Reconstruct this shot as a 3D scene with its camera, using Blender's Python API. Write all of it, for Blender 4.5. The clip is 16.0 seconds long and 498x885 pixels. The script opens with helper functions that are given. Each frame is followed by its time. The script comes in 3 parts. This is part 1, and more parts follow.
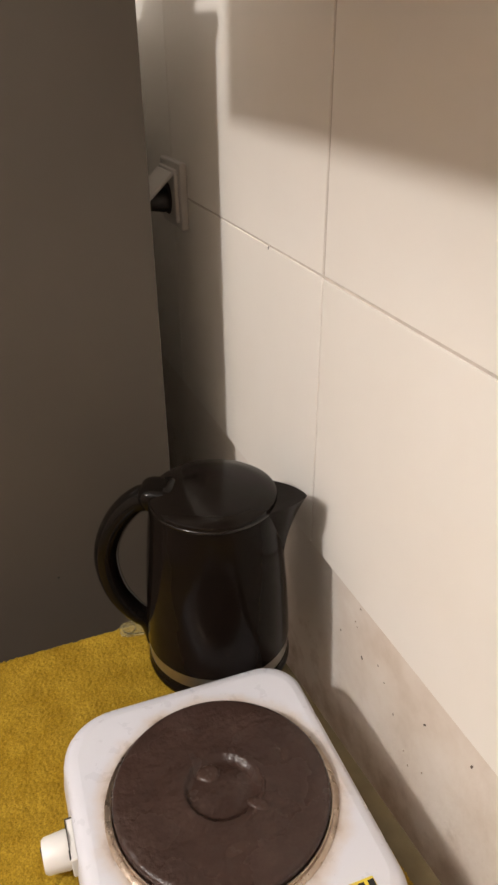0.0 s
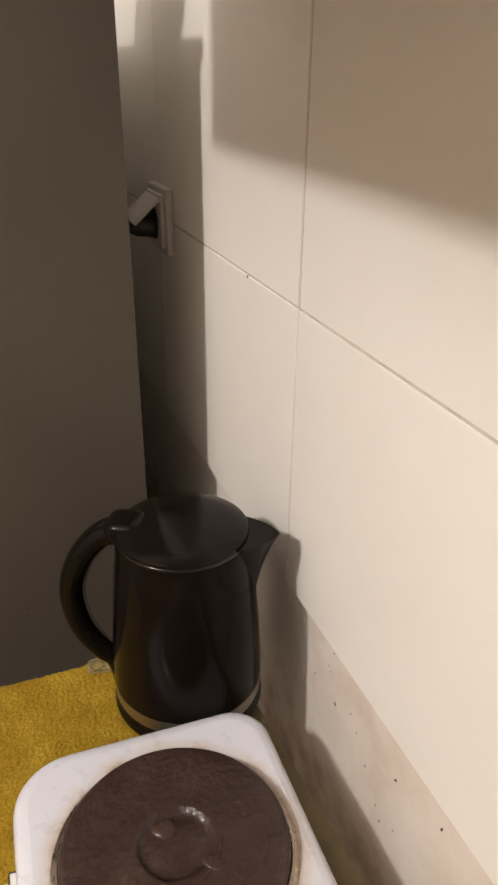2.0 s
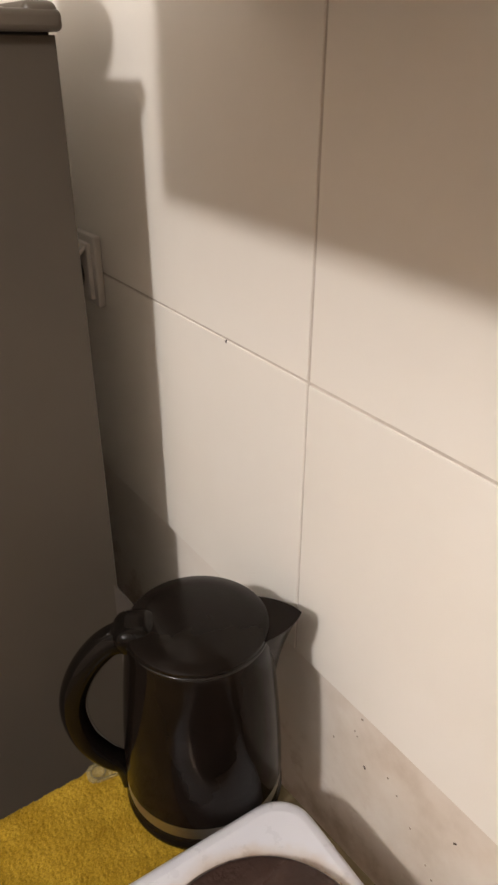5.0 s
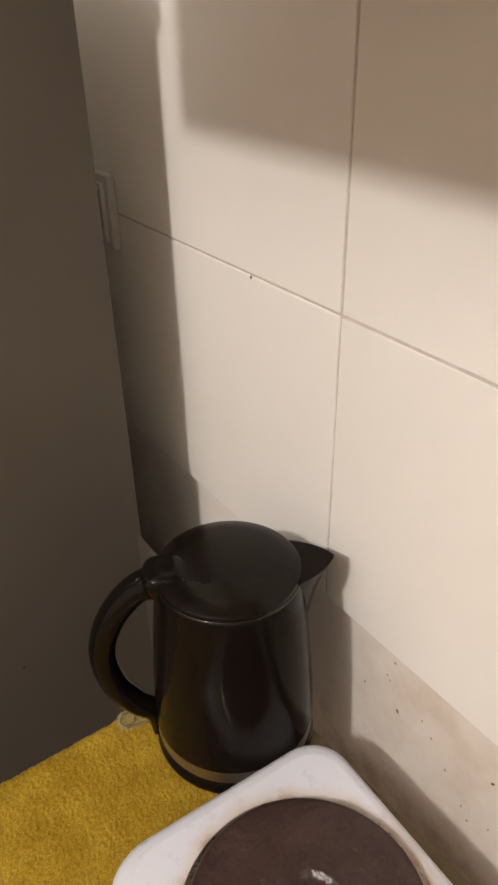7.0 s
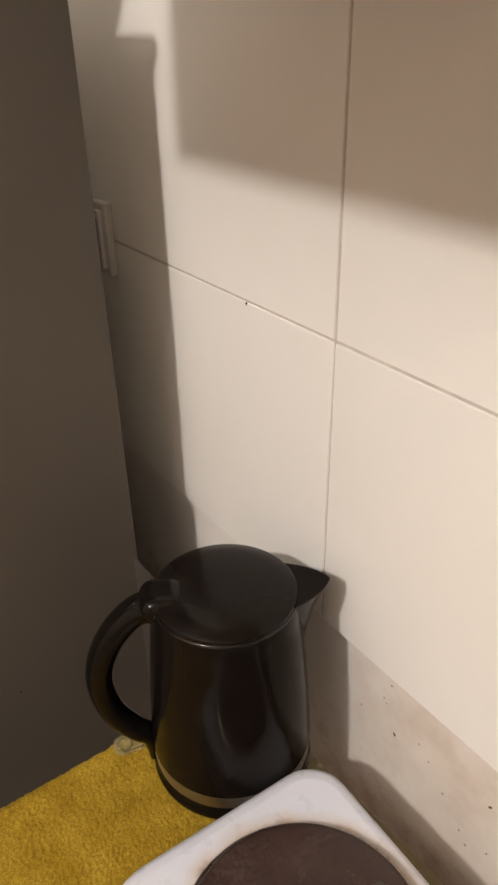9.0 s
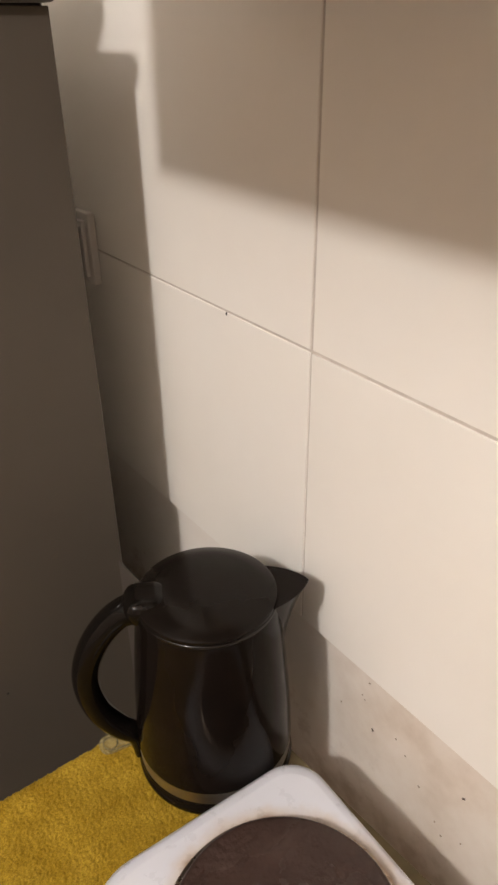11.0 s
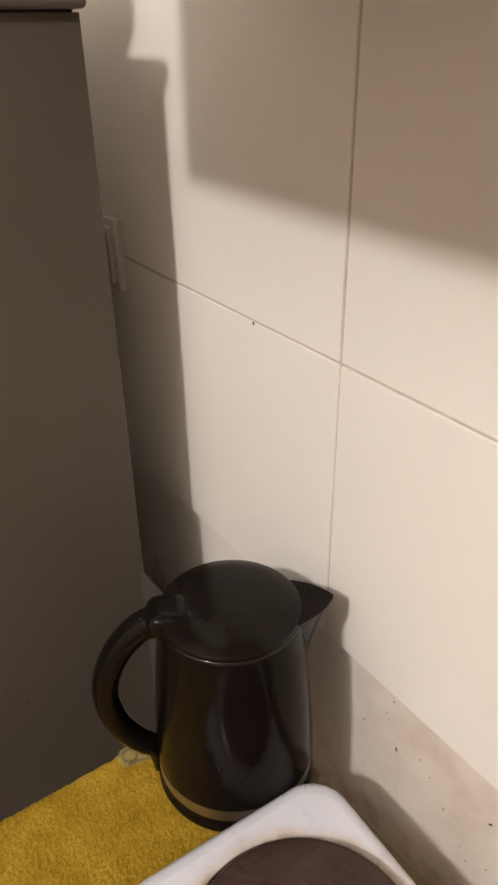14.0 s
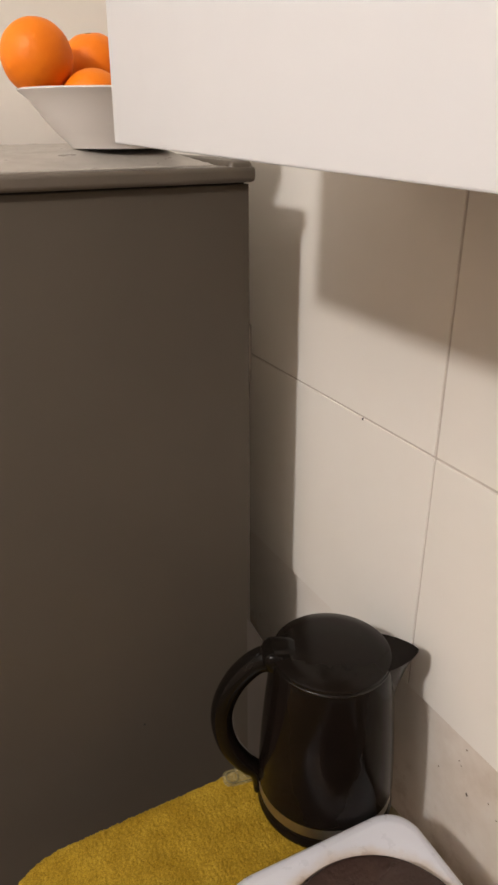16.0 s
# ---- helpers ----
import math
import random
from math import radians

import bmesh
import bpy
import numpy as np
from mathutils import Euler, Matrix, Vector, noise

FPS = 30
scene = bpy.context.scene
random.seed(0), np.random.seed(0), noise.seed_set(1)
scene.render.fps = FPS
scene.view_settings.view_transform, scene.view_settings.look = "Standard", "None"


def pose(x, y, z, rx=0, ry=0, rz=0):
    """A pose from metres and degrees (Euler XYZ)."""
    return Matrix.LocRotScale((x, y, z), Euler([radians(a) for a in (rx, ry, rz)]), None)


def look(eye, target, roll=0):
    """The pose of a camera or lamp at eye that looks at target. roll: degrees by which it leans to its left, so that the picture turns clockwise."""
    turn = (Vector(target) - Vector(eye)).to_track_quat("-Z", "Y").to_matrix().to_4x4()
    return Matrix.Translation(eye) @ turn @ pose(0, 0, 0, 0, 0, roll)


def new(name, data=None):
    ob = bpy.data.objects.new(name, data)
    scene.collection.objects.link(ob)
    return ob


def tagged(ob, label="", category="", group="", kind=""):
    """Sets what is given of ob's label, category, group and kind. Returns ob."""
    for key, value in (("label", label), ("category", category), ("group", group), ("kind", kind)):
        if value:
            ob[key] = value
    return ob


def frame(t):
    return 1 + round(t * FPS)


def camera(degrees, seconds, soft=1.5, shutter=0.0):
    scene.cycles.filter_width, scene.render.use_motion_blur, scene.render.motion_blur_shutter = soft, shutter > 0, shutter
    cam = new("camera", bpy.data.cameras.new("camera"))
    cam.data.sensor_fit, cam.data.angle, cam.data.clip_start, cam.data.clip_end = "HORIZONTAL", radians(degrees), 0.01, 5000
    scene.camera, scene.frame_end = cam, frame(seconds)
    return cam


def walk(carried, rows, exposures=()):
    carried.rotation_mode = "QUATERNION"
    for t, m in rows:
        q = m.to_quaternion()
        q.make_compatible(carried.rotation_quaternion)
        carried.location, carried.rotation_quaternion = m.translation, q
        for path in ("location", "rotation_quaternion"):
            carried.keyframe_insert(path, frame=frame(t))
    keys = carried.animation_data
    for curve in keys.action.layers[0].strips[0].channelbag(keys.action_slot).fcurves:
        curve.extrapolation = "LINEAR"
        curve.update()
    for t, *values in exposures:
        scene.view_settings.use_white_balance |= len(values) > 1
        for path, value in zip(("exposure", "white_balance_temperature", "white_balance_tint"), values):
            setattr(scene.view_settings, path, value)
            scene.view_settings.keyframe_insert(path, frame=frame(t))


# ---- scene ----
# camera and its walk
cam = camera(38.2, 16.0, soft=2.7)
PATH = [
    (0, (-0.2961, -0.5202, 1.3461), (0.3572, 1.1021, 0.3762), -0.72),
    (0.5, (-0.2482, -0.5142, 1.3405), (0.3738, 1.1243, 0.3771), -1.81),
    (1, (-0.2449, -0.5055, 1.333), (0.3977, 1.1366, 0.3897), -0.91),
    (1.5, (-0.2539, -0.5096, 1.3462), (0.3476, 1.1953, 0.4914), -0.28),
    (2, (-0.2582, -0.5071, 1.3438), (0.3944, 1.1477, 0.4304), 0.52),
    (2.5, (-0.2625, -0.5022, 1.3453), (0.3856, 1.1493, 0.422), 0.38),
    (3, (-0.2713, -0.5082, 1.3563), (0.3957, 1.1412, 0.4431), -0.01),
    (3.5, (-0.3164, -0.5142, 1.3788), (0.4279, 1.0812, 0.4288), -1.29),
    (4, (-0.358, -0.47, 1.39), (0.538, 1.035, 0.423), -0.8),
    (4.5, (-0.35, -0.423, 1.386), (0.679, 0.982, 0.404), -0.5),
    (5, (-0.345, -0.374, 1.4), (0.664, 1.066, 0.445), -0.1),
    (7.5, (-0.359, -0.355, 1.37), (0.599, 1.048, 0.314), -1.5),
    (8, (-0.361, -0.356, 1.371), (0.613, 1.059, 0.346), -1.2),
    (8.5, (-0.36, -0.357, 1.375), (0.619, 1.066, 0.368), -1.4),
    (9, (-0.358, -0.359, 1.379), (0.631, 1.065, 0.383), -1.4),
    (11.5, (-0.362, -0.375, 1.395), (0.659, 1.025, 0.396), -1.1),
    (12, (-0.353, -0.371, 1.395), (0.641, 1.045, 0.391), -2.0),
    (12.5, (-0.352, -0.365, 1.384), (0.623, 1.034, 0.338), -2.0),
    (13, (-0.35, -0.359, 1.384), (0.614, 1.039, 0.327), -1.8),
    (13.5, (-0.357, -0.36, 1.389), (0.611, 1.053, 0.357), -1.4),
    (14, (-0.358, -0.36, 1.396), (0.619, 1.077, 0.405), -1.2),
    (14.5, (-0.363, -0.357, 1.403), (0.59, 1.105, 0.426), -2.6),
    (15, (-0.389, -0.36, 1.437), (0.533, 1.169, 0.535), -1.0),
    (15.5, (-0.404, -0.371, 1.445), (0.489, 1.18, 0.553), -1.2),
    (16, (-0.467, -0.447, 1.471), (0.393, 1.164, 0.655), -0.2),
]
walk(cam, [(t, look(eye, target, roll)) for t, eye, target, roll in PATH],
     [(0, 0.12), (3.5, 0.10), (4.5, 0.07), (5, 0.06), (7.5, 0.11), (14.5, 0.12), (15, 0.16), (15.5, 0.11), (16, -0.12)])

# light: one ceiling bulb in the middle of the kitchen, and a faint night world
world = bpy.data.worlds.new("night")
scene.world = world
world.use_nodes = True
world.node_tree.nodes["Background"].inputs[0].default_value = (0.02, 0.022, 0.03, 1)
world.node_tree.nodes["Background"].inputs[1].default_value = 0.3
LAMP = (-1.58, -0.505, 2.315)
bulb_data = bpy.data.lights.new("ceiling_bulb", "POINT")
bulb_data.energy = 86
bulb_data.color = (1.0, 0.95, 0.915)
bulb_data.shadow_soft_size = 0.055
bulb = new("ceiling_bulb", bulb_data)
bulb.location = LAMP


# ---- materials ----
def material(name, colour, rough=0.5, metal=0.0, coat=0.0, spec=0.5):
    m = bpy.data.materials.new(name)
    m.use_nodes = True
    b = m.node_tree.nodes["Principled BSDF"]
    b.inputs["Base Color"].default_value = (*colour, 1)
    b.inputs["Roughness"].default_value = rough
    b.inputs["Metallic"].default_value = metal
    b.inputs["Coat Weight"].default_value = coat
    b.inputs["Specular IOR Level"].default_value = spec
    return m, m.node_tree, b


def coords(nt):
    return nt.nodes.new("ShaderNodeTexCoord").outputs["Object"]


def noise_tex(nt, scale, detail=4, rough=0.55, vec=None):
    n = nt.nodes.new("ShaderNodeTexNoise")
    n.inputs["Scale"].default_value, n.inputs["Detail"].default_value, n.inputs["Roughness"].default_value = scale, detail, rough
    nt.links.new(vec or coords(nt), n.inputs["Vector"])
    return n.outputs["Fac"]


def ramp(nt, fac, stops):
    r = nt.nodes.new("ShaderNodeValToRGB")
    e = r.color_ramp.elements
    while len(e) < len(stops):
        e.new(0.5)
    for el, (p, c) in zip(e, stops):
        el.position, el.color = p, (*c, 1) if len(c) == 3 else c
    nt.links.new(fac, r.inputs["Fac"])
    return r.outputs["Color"]


def mix(nt, fac, a, b, blend="MIX"):
    n = nt.nodes.new("ShaderNodeMix")
    n.data_type, n.blend_type = "RGBA", blend
    for sock, v in ((n.inputs[0], fac), (n.inputs[6], a), (n.inputs[7], b)):
        if isinstance(v, (int, float)):
            sock.default_value = v
        elif isinstance(v, tuple):
            sock.default_value = (*v, 1)
        else:
            nt.links.new(v, sock)
    return n.outputs[2]


def bump(nt, b, height, strength, distance):
    n = nt.nodes.new("ShaderNodeBump")
    n.inputs["Strength"].default_value, n.inputs["Distance"].default_value = strength, distance
    nt.links.new(height, n.inputs["Height"])
    nt.links.new(n.outputs["Normal"], b.inputs["Normal"])


def varied(name, a, b_col, scale, rough=0.5, rough_to=None, bump_scale=0, bump_h=0.0005, metal=0.0, coat=0.0, spec=0.5, detail=5):
    m, nt, b = material(name, a, rough, metal, coat, spec)
    n = noise_tex(nt, scale, detail)
    nt.links.new(ramp(nt, n, [(0.3, a), (0.7, b_col)]), b.inputs["Base Color"])
    if rough_to is not None:
        n2 = noise_tex(nt, scale * 2.7, 6)
        r = ramp(nt, n2, [(0.3, (rough,) * 3), (0.7, (rough_to,) * 3)])
        nt.links.new(r, b.inputs["Roughness"])
    if bump_scale:
        bump(nt, b, noise_tex(nt, bump_scale, 5), 0.6, bump_h)
    return m


M_TILE = varied("glazed tile", (0.838, 0.804, 0.745), (0.798, 0.760, 0.695), 3.5, 0.3, 0.42, 14, 0.0005)
M_GROUT = varied("grey grout", (0.62, 0.56, 0.50), (0.47, 0.42, 0.37), 60, 0.9)
def plaster_material():
    """Whitewashed plaster with tiny pits; greasy beige stains spread on the stretch behind the cooker."""
    m, nt, b = material("whitewashed plaster", (0.78, 0.73, 0.67), 0.8)
    vec = coords(nt)
    base = ramp(nt, noise_tex(nt, 14, 6, vec=vec), [(0.3, (0.77, 0.72, 0.655)), (0.7, (0.81, 0.765, 0.705))])
    stain = ramp(nt, noise_tex(nt, 9, 7, 0.6, vec), [(0.3, (0.54, 0.445, 0.355)), (0.5, (0.675, 0.595, 0.51)), (0.72, (0.76, 0.70, 0.63))])
    sep = nt.nodes.new("ShaderNodeSeparateXYZ")
    nt.links.new(vec, sep.inputs[0])
    wob = nt.nodes.new("ShaderNodeMath")
    wob.operation = "MULTIPLY_ADD"
    nt.links.new(noise_tex(nt, 17, 5, vec=vec), wob.inputs[0])
    wob.inputs[1].default_value = 0.16
    nt.links.new(sep.outputs["Y"], wob.inputs[2])
    where = ramp(nt, wob.outputs[0], [(0.0, (1, 1, 1)), (0.13, (0, 0, 0))])
    wall = mix(nt, where, base, stain)
    for scale, size, keep in ((46, 0.035, 0.88), (90, 0.05, 0.90)):
        v = nt.nodes.new("ShaderNodeTexVoronoi")
        v.inputs["Scale"].default_value = scale
        nt.links.new(vec, v.inputs["Vector"])
        speck = ramp(nt, v.outputs["Distance"], [(size, (0.16, 0.11, 0.07)), (size * 1.9, (1, 1, 1))])
        pick = ramp(nt, v.outputs["Color"], [(keep, (0, 0, 0)), (keep + 0.02, (1, 1, 1))])
        pick = mix(nt, 1.0, pick, where, "MULTIPLY")
        wall = mix(nt, 1.0, wall, mix(nt, pick, (1.0, 1.0, 1.0), speck), "MULTIPLY")
    # brown in ragged patches, growing towards the bottom of the wall
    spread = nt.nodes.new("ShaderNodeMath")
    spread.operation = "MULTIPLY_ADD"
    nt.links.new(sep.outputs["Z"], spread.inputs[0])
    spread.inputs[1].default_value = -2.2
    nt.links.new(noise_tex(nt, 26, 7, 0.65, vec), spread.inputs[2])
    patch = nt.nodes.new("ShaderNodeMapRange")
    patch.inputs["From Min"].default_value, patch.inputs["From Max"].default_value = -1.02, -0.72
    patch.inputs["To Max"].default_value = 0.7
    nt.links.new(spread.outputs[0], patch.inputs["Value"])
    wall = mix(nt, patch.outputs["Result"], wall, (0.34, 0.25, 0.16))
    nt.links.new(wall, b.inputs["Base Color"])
    bump(nt, b, noise_tex(nt, 110, 6, vec=vec), 0.6, 0.0012)
    return m


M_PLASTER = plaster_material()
M_PIT = varied("dark plaster chip", (0.16, 0.11, 0.075), (0.42, 0.33, 0.25), 45, 0.8)
M_DARKPIT = varied("black plaster chip", (0.05, 0.03, 0.02), (0.10, 0.07, 0.05), 45, 0.8)
M_WALL = varied("cream wall paint", (0.74, 0.69, 0.625), (0.69, 0.64, 0.575), 4, 0.8, None, 120, 0.0006)
# tint of the unseen walls, chosen to throw warm fill into the shadows
M_WARM = varied("beige bounce wall", (0.58, 0.475, 0.39), (0.53, 0.43, 0.355), 4, 0.85, None, 120, 0.0006)
M_CEIL = varied("white ceiling paint", (0.8, 0.78, 0.75), (0.76, 0.74, 0.71), 3, 0.9)
M_FLOOR = varied("brown floor tile", (0.16, 0.12, 0.09), (0.22, 0.17, 0.13), 9, 0.4, 0.6)
M_FRIDGE = varied("grey fridge enamel", (0.096, 0.081, 0.0635), (0.080, 0.067, 0.0525), 2.2, 0.5, 0.6, 260, 0.00015, spec=0.16)
M_HUMP = varied("grey sheet cover", (0.125, 0.107, 0.090), (0.105, 0.090, 0.076), 9, 0.5, 0.6, spec=0.3)
M_LID = varied("grey fridge top plastic", (0.125, 0.104, 0.083), (0.105, 0.088, 0.07), 6, 0.36, 0.48, spec=0.4)
# pale tone picked to bounce light between fridge and wall
M_BOUNCE = varied("pale bounce sheet", (0.62, 0.58, 0.54), (0.56, 0.52, 0.48), 12, 0.5)
M_CAB = varied("white laminate", (0.545, 0.540, 0.540), (0.520, 0.515, 0.515), 5, 0.36, 0.45)
M_CABIN = varied("white board", (0.74, 0.70, 0.66), (0.7, 0.66, 0.62), 6, 0.22, 0.3)
M_BLACK = varied("black kettle plastic", (0.006, 0.0042, 0.0033), (0.008, 0.0055, 0.0042), 30, 0.08, 0.12, spec=0.085)
M_BLACK_MATT = varied("black satin plastic", (0.011, 0.009, 0.008), (0.015, 0.0125, 0.011), 40, 0.34, 0.45)
M_STEEL = varied("brushed steel", (0.40, 0.375, 0.34), (0.32, 0.30, 0.27), 60, 0.46, 0.58, metal=1.0)
M_BAND = varied("dull brushed steel", (0.40, 0.375, 0.34), (0.33, 0.31, 0.28), 60, 0.36, 0.44, metal=1.0)
M_COLLAR = varied("heat-tinted steel", (0.55, 0.46, 0.38), (0.34, 0.26, 0.20), 40, 0.22, 0.38, metal=1.0)
M_KNOB = varied("off-white knob plastic", (0.76, 0.745, 0.72), (0.72, 0.70, 0.67), 30, 0.35)
M_GLOSS = varied("glossy black plastic", (0.005, 0.0038, 0.0030), (0.0065, 0.005, 0.004), 30, 0.03, 0.05, spec=0.17)
M_SOCKET = varied("white socket plastic", (0.60, 0.57, 0.53), (0.54, 0.51, 0.47), 20, 0.35)
M_DARK = material("dark hole", (0.015, 0.013, 0.012), 0.7)[0]
M_YELLOW = material("yellow sticker", (0.7, 0.52, 0.05), 0.4)[0]
M_ORANGE = varied("orange peel", (0.82, 0.215, 0.004), (0.74, 0.165, 0.003), 12, 0.48, 0.6, 170, 0.0012, spec=0.3)
M_BOWL = varied("white glazed china", (0.70, 0.665, 0.63), (0.68, 0.645, 0.61), 6, 0.25)
# the table top's olive stands in for shaded towel along the wall
M_TOP = varied("drab olive table top", (0.205, 0.162, 0.082), (0.145, 0.114, 0.056), 30, 0.6, 0.75, 220, 0.0008)
M_WOOD = varied("table wood", (0.20, 0.12, 0.06), (0.14, 0.08, 0.04), 12, 0.5)
M_CLEAR, _nt, _b = material("clear plastic", (0.52, 0.43, 0.20), 0.12)
_b.inputs["Alpha"].default_value = 0.30
M_RIDGE, _nt, _b = material("clear plastic ridge", (0.24, 0.18, 0.07), 0.12)
_b.inputs["Alpha"].default_value = 0.65


# ---- building helpers ----
def part(name, bm, mat, parent, label=""):
    me = bpy.data.meshes.new(name)
    bm.normal_update()
    bm.to_mesh(me)
    bm.free()
    for mm in mat if isinstance(mat, (list, tuple)) else [mat]:
        me.materials.append(mm)
    ob = new(name, me)
    if parent is not None:
        ob.parent = parent
        w = Vector((0, 0, 0))
        p = parent
        while p is not None:
            w += p.location
            p = p.parent
        me.transform(Matrix.Translation(-w))
    if label:
        ob["label"] = label
    return ob


def thing(name, at, label, category, group="", kind=""):
    e = new(name)
    e.location = at
    e.empty_display_size = 0.05
    return tagged(e, label, category, group, kind)


def box(x0, x1, y0, y1, z0, z1, bev=0.0, seg=2):
    bm = bmesh.new()
    bmesh.ops.create_cube(bm, size=1, matrix=Matrix.Translation(((x0 + x1) / 2, (y0 + y1) / 2, (z0 + z1) / 2)) @ Matrix.Diagonal((x1 - x0, y1 - y0, z1 - z0, 1)))
    if bev:
        bmesh.ops.bevel(bm, geom=bm.edges[:], offset=bev, segments=seg, profile=0.5, affect="EDGES")
        if seg > 1:
            smooth(bm)
            flat_sides(bm, 6)
    return bm


def flat_sides(bm, count):
    """Keeps the largest faces truly flat beside their rounded edges."""
    for f in sorted(bm.faces, key=lambda g: -g.calc_area())[:count]:
        f.smooth = False
        for e in f.edges:
            e.smooth = False


def smooth(bm, angle=40):
    lim = radians(angle)
    for f in bm.faces:
        f.smooth = True
    for e in bm.edges:
        if len(e.link_faces) == 2 and e.calc_face_angle(0) > lim:
            e.smooth = False
    return bm


def lathe(profile, centre, n=64, angle=40):
    """Turns (radius, z) pairs round the upright through centre."""
    bm = bmesh.new()
    rings = []
    for r, z in profile:
        if r < 1e-6:
            rings.append([bm.verts.new((centre[0], centre[1], z))])
        else:
            rings.append([bm.verts.new((centre[0] + r * math.cos(2 * math.pi * k / n), centre[1] + r * math.sin(2 * math.pi * k / n), z)) for k in range(n)])
    for a, b in zip(rings, rings[1:]):
        for k in range(n):
            vs = [a[k % len(a)], a[(k + 1) % len(a)], b[(k + 1) % len(b)], b[k % len(b)]]
            vs = list(dict.fromkeys(vs))
            if len(vs) > 2:
                bm.faces.new(vs)
    bmesh.ops.recalc_face_normals(bm, faces=bm.faces[:])
    return smooth(bm, angle)


def tube(points, radius, n=10, flat=1.0, side=None):
    """A round or flattened rod along points; side is the direction of its wider axis."""
    bm = bmesh.new()
    rings = []
    pts = [Vector(p) for p in points]
    for i, p in enumerate(pts):
        d = (pts[min(i + 1, len(pts) - 1)] - pts[max(i - 1, 0)]).normalized()
        s = Vector(side) if side else d.cross(Vector((0.31, 0.17, 0.93)))
        s = (s - d * s.dot(d)).normalized()
        u = d.cross(s)
        r = radius[i] if isinstance(radius, (list, tuple)) else radius
        rings.append([bm.verts.new(p + s * (r * flat * math.cos(2 * math.pi * k / n)) + u * (r * math.sin(2 * math.pi * k / n))) for k in range(n)])
    for a, b in zip(rings, rings[1:]):
        for k in range(n):
            bm.faces.new((a[k], a[(k + 1) % n], b[(k + 1) % n], b[k]))
    bm.faces.new(rings[0][::-1])
    bm.faces.new(rings[-1])
    bmesh.ops.recalc_face_normals(bm, faces=bm.faces[:])
    return smooth(bm, 50)


def spline(points, n=8):
    """A smooth curve through points."""
    p = [Vector(q) for q in points]
    p = [p[0] * 2 - p[1]] + p + [p[-1] * 2 - p[-2]]
    out = []
    for i in range(1, len(p) - 2):
        for k in range(n):
            t = k / n
            a, b, c, d = p[i - 1], p[i], p[i + 1], p[i + 2]
            out.append(0.5 * (2 * b + (c - a) * t + (2 * a - 5 * b + 4 * c - d) * t * t + (3 * b - a - 3 * c + d) * t ** 3))
    return out + [p[-2]]


def slab(outline, levels, angle=40):
    """Stacks an (x, y) outline at (z, inset) levels, closed at both ends; the outline is star-shaped about its middle."""
    cx = sum(p[0] for p in outline) / len(outline)
    cy = sum(p[1] for p in outline) / len(outline)
    bm = bmesh.new()
    rings = []
    for z, inset in levels:
        ring = []
        for x, y in outline:
            d = Vector((x - cx, y - cy))
            k = 1 - inset / max(d.length, 1e-6)
            ring.append(bm.verts.new((cx + d.x * k, cy + d.y * k, z)))
        rings.append(ring)
    n = len(outline)
    for a, b in zip(rings, rings[1:]):
        for k in range(n):
            bm.faces.new((a[k], a[(k + 1) % n], b[(k + 1) % n], b[k]))
    bm.faces.new(rings[0][::-1])
    cap = bm.faces.new(rings[-1])
    bmesh.ops.recalc_face_normals(bm, faces=bm.faces[:])
    smooth(bm, angle)
    cap.smooth = False
    for e in cap.edges:
        e.smooth = False
    return bm


def round_rect(x0, x1, y0, y1, radii, n=8):
    """Outline with a radius for each corner: (x1,y1), (x0,y1), (x0,y0), (x1,y0)."""
    out = []
    for (cx, cy, a0), r in zip(((x1, y1, 0), (x0, y1, 90), (x0, y0, 180), (x1, y0, 270)), radii):
        sx, sy = (1 if cx == x1 else -1), (1 if cy == y1 else -1)
        for k in range(n + 1):
            a = radians(a0 + 90 * k / n)
            out.append((cx - sx * r + r * math.cos(a), cy - sy * r + r * math.sin(a)))
    return out


# ---- the room ----
X0, X1, Y0, Y1, TOP = -3.1, 0.014, -2.6, 0.90, 2.55
floor = tagged(part("floor", box(X0, X1 + 0.15, Y0, Y1 + 0.15, -0.1, 0), M_FLOOR, None), "dark brown tiled kitchen floor", "floor", kind="structure")
ceiling = tagged(part("ceiling", box(X0 - 0.15, X1 + 0.15, Y0 - 0.15, Y1 + 0.15, TOP, TOP + 0.1), M_CEIL, None), "plain white painted ceiling", "ceiling", kind="structure")
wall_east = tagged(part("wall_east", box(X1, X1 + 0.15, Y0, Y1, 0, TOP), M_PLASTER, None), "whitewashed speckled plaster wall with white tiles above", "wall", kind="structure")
wall_north = tagged(part("wall_north", box(X0, X1 + 0.15, Y1, Y1 + 0.15, 0, TOP), M_WALL, None), "plain cream painted wall", "wall", kind="structure")
# south and west walls are out of view, added to bounce warm light
wall_south = tagged(part("wall_south", box(X0, X1 + 0.15, Y0 - 0.15, Y0, 0, TOP), M_WARM, None), "unseen beige wall tinted for warm bounce", "wall", kind="structure")
wall_west = tagged(part("wall_west", box(X0 - 0.15, X0, Y0 - 0.15, Y1 + 0.15, 0, TOP), M_WARM, None), "unseen beige wall tinted for warm bounce", "wall", kind="structure")

# tiles stand 14 mm proud of the plaster; cream joints 2.5 mm wide
TILE_W, TILE_H, TILE_Y, TILE_Z, JOINT = 0.45, 0.293, 0.035, 0.872, 0.0026
grout = box(0.0013, X1 - 0.0005, Y0 + 0.03, Y1 - 0.03, TILE_Z + 0.0025, TILE_Z + 5 * TILE_H)
